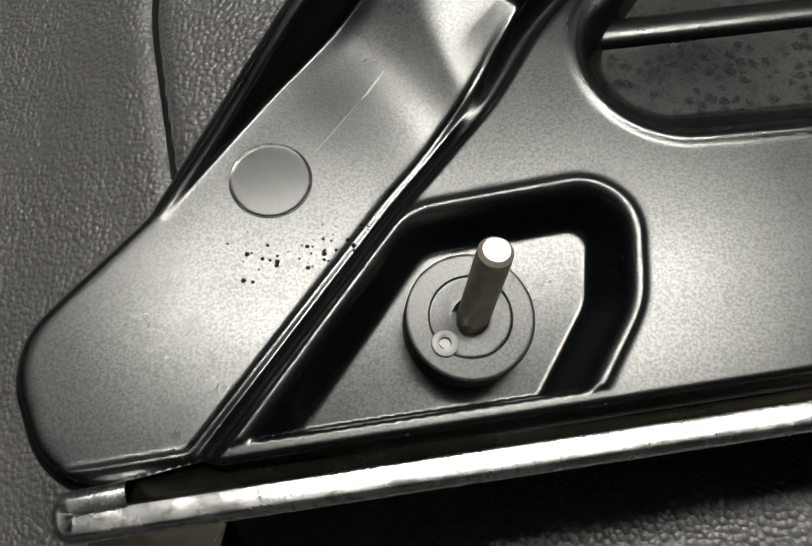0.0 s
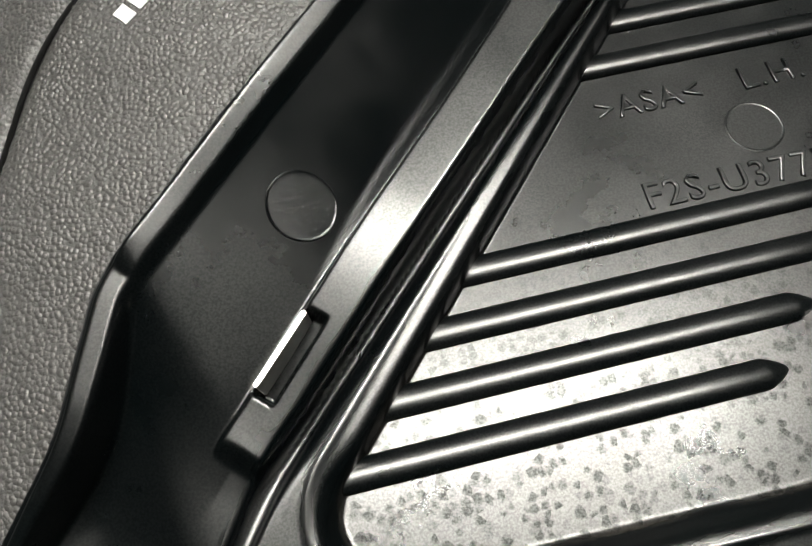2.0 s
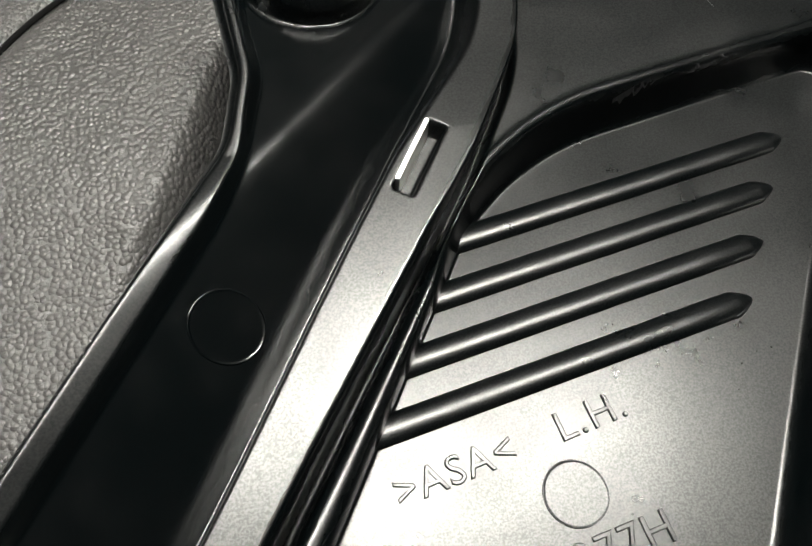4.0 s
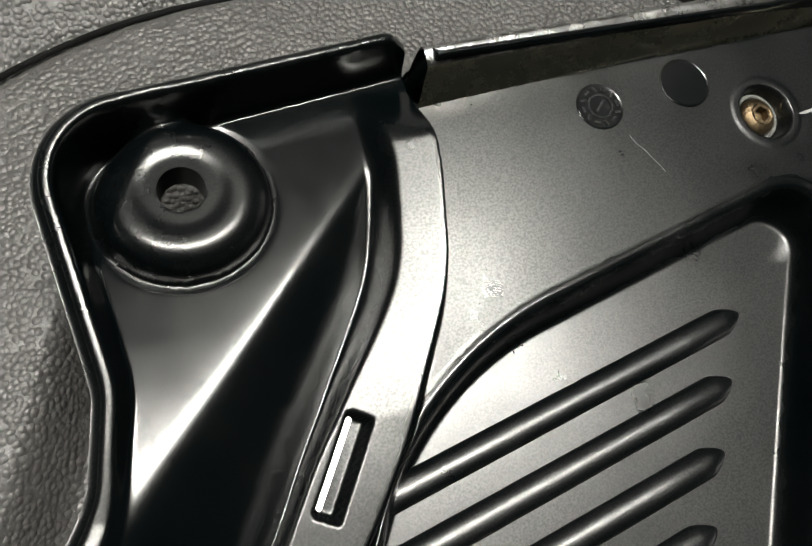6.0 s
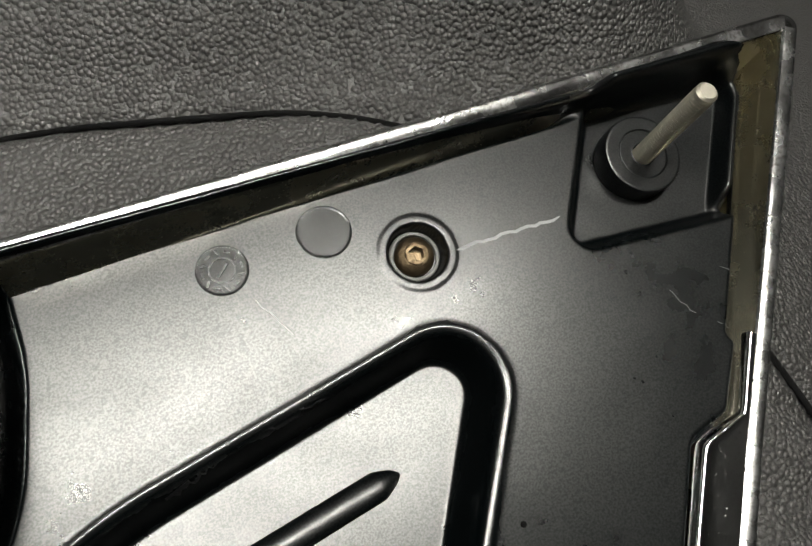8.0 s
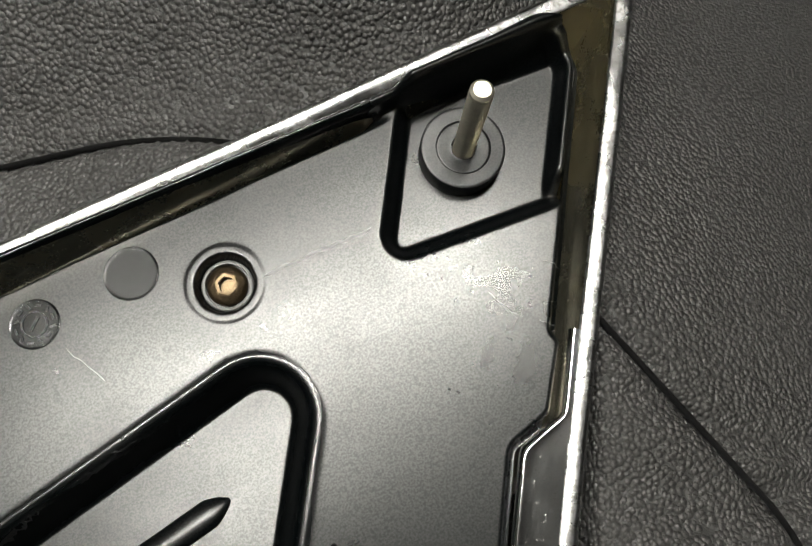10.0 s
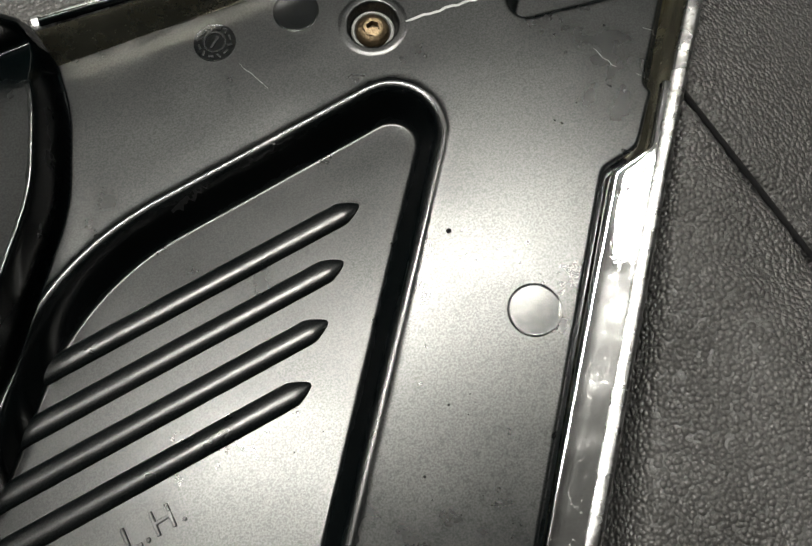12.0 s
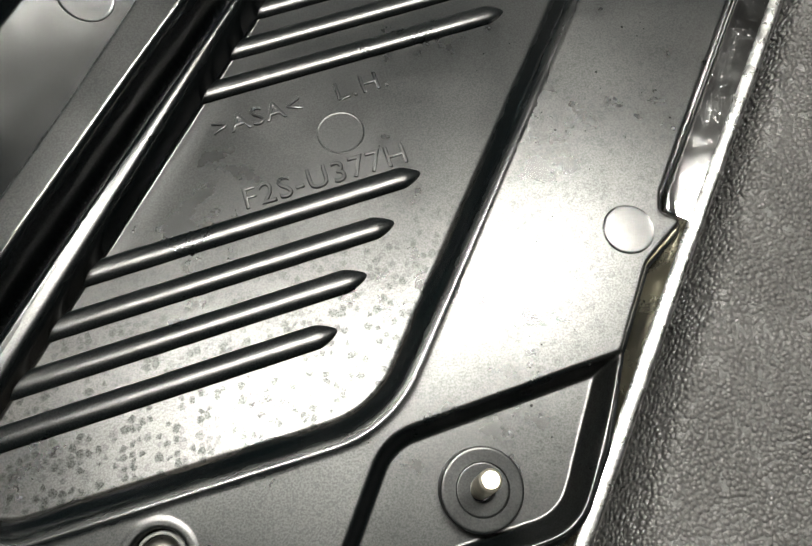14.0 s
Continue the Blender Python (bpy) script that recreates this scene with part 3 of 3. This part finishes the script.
def letters(words, at, angle, size, wide=1.0, name="lettering"):
    curve = bpy.data.curves.new(name, "FONT")
    curve.body, curve.size, curve.extrude, curve.offset = words, size * MM, 0.0002, -0.0002
    curve.resolution_u, curve.space_character = 3, wide
    curve.bevel_depth, curve.bevel_resolution = 0.0003, 2
    holder = bpy.data.objects.new(name, curve)
    scene.collection.objects.link(holder)
    me = bpy.data.meshes.new_from_object(holder.evaluated_get(bpy.context.evaluated_depsgraph_get()))
    bpy.data.objects.remove(holder)
    me.materials.clear()
    me.materials.append(PLASTIC)
    ob = new(name, me)
    n = Vector((-0.0863, 0.1401, 1)).normalized()
    turn = Vector((0, 0, 1)).rotation_difference(n).to_matrix().to_4x4()
    ob.parent = PLATE
    ob.matrix_basis = Matrix.Translation((at[0] * MM, at[1] * MM, (pocket_floor(*at) + 0.15) * MM)) @ turn @ Matrix.Rotation(radians(angle), 4, "Z")
    return ob


letters(">ASA<", (92.5, 148.7), 10.5, 9.6, 1.08)
letters("L.H.", (132.4, 156.2), 10.5, 9.8, 1.15)
letters("F2S-U377H", (100.0, 122.4), 9.2, 10.4, 1.1)


# ---- studs, grommets and bolts ----
def stud(base, tip, radius=2.9):
    axis = Vector(tip) - Vector(base)
    length = axis.length
    profile = [(radius, 0.0)]
    pitch, h = 1.0, 1.0
    while h < length - 2.4:
        profile += [(radius, h), (radius - 0.28, h + pitch * 0.5)]
        h += pitch
    profile += [(radius - 0.1, length - 2.0), (radius - 0.1, length - 0.7), (radius - 0.8, length), (0.0, length)]
    ob = lathe("stud", profile, STEEL, cover, base, axis, 32, "zinc-plated threaded steel stud")
    return ob


def grommet(at, radius, height, axis=(0, 0, 1)):
    profile = [(radius, 0), (radius, height - 0.5), (radius - 0.15, height - 0.15), (radius - 0.5, height), (radius - 0.9, height)]
    for k in range(5):
        r = radius * (0.62 - 0.07 * k)
        profile += [(r + 0.35, height - 0.25 * (k > 0)), (r, height - 0.35)]
    profile += [(radius * 0.29, height - 0.2), (radius * 0.28, height - 3.0)]
    return lathe("grommet", profile, DULL, cover, at, axis, 56, "black rubber grommet round the stud")


def bolt(at, material, label):
    z = surface(*at)
    lathe("washer", [(6.6, -1), (6.6, 0.9), (6.3, 1.2), (5.7, 1.2), (5.5, 0.9), (5.5, -0.5)], WASHER, cover, (at[0], at[1], z), label="dull grey washer")
    head = lathe("bolt", [(5.2, 0), (5.2, 1.0), (4.9, 2.0), (4.1, 2.8), (3.1, 3.2), (2.7, 3.0), (2.5, 1.0), (0.0, 0.9)], material, cover, (at[0], at[1], z), label=label)
    verts, faces = [], []
    for r, h in ((3.0, 3.25), (2.1, 3.3), (2.0, 1.2)):
        for k in range(6):
            a = math.pi * k / 3 + 0.4
            verts.append(((at[0] + r * math.cos(a)) * MM, (at[1] + r * math.sin(a)) * MM, (z + h) * MM))
    for j in range(2):
        for k in range(6):
            q = (k + 1) % 6
            faces.append((j * 6 + k, j * 6 + q, (j + 1) * 6 + q, (j + 1) * 6 + k))
    mesh_part("hex_socket", verts, faces, material, head, smooth=False)


bolt(BOLT_A, DARKBOLT, "dark steel hex socket bolt")
bolt(BOLT_B, RUSTY, "tarnished brassy hex socket bolt")


def clip(mid, length):
    """A bright spring blade that stands in its slot."""
    bm = bmesh.new()
    bmesh.ops.create_cube(bm, size=1)
    bmesh.ops.scale(bm, vec=((length - 2.5) * MM, 1.1 * MM, 9.0 * MM), verts=bm.verts)
    bmesh.ops.bevel(bm, geom=bm.edges[:], offset=0.25 * MM, segments=2, affect="EDGES")
    blade = part("clip", bm, BRIGHT, cover, "bright steel clip blade in its slot", smooth=False)
    angle = math.atan2(ALONG[1], ALONG[0])
    ends = [surface(mid[0] + ALONG[0] * k * (length / 2 + 2), mid[1] + ALONG[1] * k * (length / 2 + 2)) for k in (-1, 1)]
    blade.matrix_basis = Matrix.Translation((mid[0] * MM, mid[1] * MM, (sum(ends) / 2 - 2.2) * MM)) @ Matrix.Rotation(angle, 4, "Z") @ Matrix.Translation((0, 1.1 * MM, 0)) @ Matrix.Rotation(radians(-8), 4, "X")


for mid, length in SLOTS:
    clip(mid, length)


stud((-3.2, -0.2, -1.0), (-3.1, 6.1, 23.8))
stud((312.4, 284.5, -1.0), (312.9, 287.1, 34.6))
stud((155.2, 31.9, 5.0), (154.0, 35.5, 30.0))
grommet((-3.9, 0.2, -3.0), 11.4, 7.2)
grommet((312.4, 285.0, -3.6), 11.2, 7.4)
grommet((155.2, 32.2, 4.4), 11.2, 6.4)
lathe("eyelet", [(1.0, 0.0), (1.1, 0.7), (1.6, 1.0), (2.2, 0.7), (2.4, 0.0)], SCRATCH, cover, (-8.2, -4.8, 4.1), sides=20, label="small pale moulded eyelet on the grommet")


# ---- small things ----
def date_stamp(at, radius=6.2):
    """A round date insert of the mould: a disc, tick marks and a centre arrow."""
    disc = mark(at, radius, "date_stamp", "round mould date stamp")
    verts, faces = [], []

    def bar(cx, cy, angle, length, width):
        c, s = math.cos(angle), math.sin(angle)
        first = len(verts)
        for h in (0.1, 0.55):
            for a, b in ((-1, -1), (1, -1), (1, 1), (-1, 1)):
                px = cx + c * a * length / 2 - s * b * width / 2
                py = cy + s * a * length / 2 + c * b * width / 2
                verts.append((px * MM, py * MM, (surface(px, py) + h) * MM))
        faces.extend([tuple(first + i for i in q) for q in ((4, 5, 6, 7), (0, 1, 5, 4), (1, 2, 6, 5), (2, 3, 7, 6), (3, 0, 4, 7))])

    for k in range(12):
        a = 2 * math.pi * k / 12
        bar(at[0] + 4.7 * math.cos(a), at[1] + 4.7 * math.sin(a), a + (0.5 if k % 2 else 1.6), 1.5, 0.45)
        bar(at[0] + 3.1 * math.cos(a + 0.26), at[1] + 3.1 * math.sin(a + 0.26), a + 1.83, 1.6, 0.3)
    bar(at[0], at[1], 0.75, 4.0, 0.5)
    mesh_part("tick_marks", verts, faces, PLASTIC, disc, smooth=False)


date_stamp((196.1, 288.3))


def flaw(points, width, material, name, label, height=0.12):
    """A thin raised streak on the plate along a polyline (mm)."""
    pts = [np.array(p, float) for p in points]
    verts, faces = [], []
    for i, p in enumerate(pts):
        d = pts[min(i + 1, len(pts) - 1)] - pts[max(i - 1, 0)]
        d = d / np.linalg.norm(d)
        side = np.array([-d[1], d[0]]) * width * (0.35 if i in (0, len(pts) - 1) else 1.0)
        for q, h in ((p - side, 0.02), (p, height), (p + side, 0.02)):
            verts.append((q[0] * MM, q[1] * MM, (surface(*q) + h) * MM))
    for i in range(len(pts) - 1):
        for k in range(2):
            faces.append((3 * i + k, 3 * i + k + 1, 3 * i + k + 4, 3 * i + k + 3))
    return mesh_part(name, verts, faces, material, PLATE, label, smooth=False)


rng = random.Random(4)


def wobble(a, b, count, size):
    return [(a[0] + (b[0] - a[0]) * k / count + rng.uniform(-size, size), a[1] + (b[1] - a[1]) * k / count + rng.uniform(-size, size)) for k in range(count + 1)]


flaw(wobble((252.0, 275.5), (281.0, 275.0), 16, 0.35), 0.42, SCRATCH, "scratch", "pale ragged scratch")
flaw(wobble((-33.5, 31.5), (-25.6, 43.6), 8, 0.1), 0.07, SCRATCH, "scratch", "pale ragged scratch")
flaw(wobble((-25.6, 43.6), (-21.4, 50.2), 4, 0.12), 0.2, SCRATCH, "scratch", "pale ragged scratch")
flaw(wobble((-51.0, -1.5), (-53.0, -6.0), 3, 0.2), 0.55, SCRATCH, "scratch", "pale ragged scratch")
flaw(wobble((-56.5, 4.5), (-55.2, 7.5), 3, 0.2), 0.5, SCRATCH, "scratch", "pale ragged scratch")
flaw(wobble((201.0, 279.0), (207.0, 268.0), 5, 0.2), 0.06, SCRATCH, "scratch", "pale ragged scratch")
for a, b, count, wide in (((300.5, 248.0), (304.0, 240.0), 6, 0.09), ((309.0, 236.5), (312.0, 233.0), 4, 0.1), ((317.0, 249.0), (320.0, 245.5), 4, 0.09)):
    flaw(wobble(a, b, count, 0.4), wide, SCRATCH, "scratch", "pale ragged scratch")


def speck(at, size):
    """A dark crumb of dirt stuck to the plate."""
    z = surface(*at)
    lathe("dirt_speck", [(size, -0.1), (size * 0.9, 0.15), (size * 0.5, 0.3), (0.0, 0.34)], SEAM_SHADE_DIRT, PLATE, (at[0], at[1], z), sides=9)


for at, size in (((-43.9, 5.2), 0.5), ((-41.0, 9.5), 0.35), ((-30.5, 14.0), 0.3), ((-47.5, 12.0), 0.25), ((241.4, 209.5), 0.8), ((196.0, 132.0), 0.45), ((190.0, 60.5), 0.5), ((213.0, 150.0), 0.4), ((174.0, 52.0), 0.5), ((225.0, 165.0), 0.4)):
    speck(at, size)
for k in range(46):
    t = rng.uniform(0, 1)
    speck((-44.0 + 22.0 * t + rng.gauss(0, 1.6), 8.5 + 6.5 * t + rng.gauss(0, 2.2)), abs(rng.gauss(0.1, 0.16)) + 0.05)
for k in range(26):
    speck((rng.uniform(168, 232), rng.uniform(60, 175)), rng.uniform(0.1, 0.28))


def burr(a, b, count):
    """Torn flakes of plastic on the pocket's upper edge."""
    verts, faces = [], []
    for k in range(count):
        t = k / (count - 1)
        px, py = a[0] + (b[0] - a[0]) * t, a[1] + (b[1] - a[1]) * t
        out = rng.uniform(-0.3, 0.7)
        verts += [(px * MM, (py + 0.9) * MM, (surface(px, py + 0.9) + 0.04) * MM), (px * MM, (py - out) * MM, (surface(px, py - out) + 0.05 + rng.uniform(0.0, 0.5)) * MM)]
    for k in range(count - 1):
        faces.append((2 * k, 2 * k + 1, 2 * k + 3, 2 * k + 2))
    mesh_part("burr", verts, faces, RUBBER, PLATE, "torn plastic burr", smooth=False)


burr((169.5, 242.0), (182.0, 246.3), 14)
burr((192.5, 248.0), (209.0, 251.8), 16)


def print_on_seat():
    """White printed wordmark on the seat, drawn as plain bars with a star between."""
    top = thing("seat_print", "white printed mark with a star on black leather", "print")
    angle, mid = radians(47), np.array((-20.5, 226.5))

    def put(name, poly):
        verts = []
        for u, v in poly:
            px = mid[0] + u * math.cos(angle) - v * math.sin(angle)
            py = mid[1] + u * math.sin(angle) + v * math.cos(angle)
            verts.append((px, py))
        z = [float(seat_height(np.array(px), np.array(py))) + 1.6 for px, py in verts]
        count = len(verts)
        low = [(px * MM, py * MM, (h - 3.0) * MM) for (px, py), h in zip(verts, z)]
        high = [(px * MM, py * MM, h * MM) for (px, py), h in zip(verts, z)]
        faces = [tuple(range(count, 2 * count))] + [(k, (k + 1) % count, count + (k + 1) % count, count + k) for k in range(count)]
        mesh_part(name, low + high, faces, PRINT, top, smooth=False)

    star = []
    for k in range(10):
        r = 6.4 if k % 2 == 0 else 2.6
        star.append((r * math.cos(math.pi * k / 5 + 1.2), r * math.sin(math.pi * k / 5 + 1.2)))
    put("star", star)
    for k in range(4):
        for start in (-30.5 + 6.3 * k,) + ((6.0 + 6.3 * k,) if k < 3 else ()):
            put("bar", [(start, -3.2), (start + 4.6, -3.2), (start + 4.6, 3.2), (start, 3.2)])
    return top


print_on_seat()
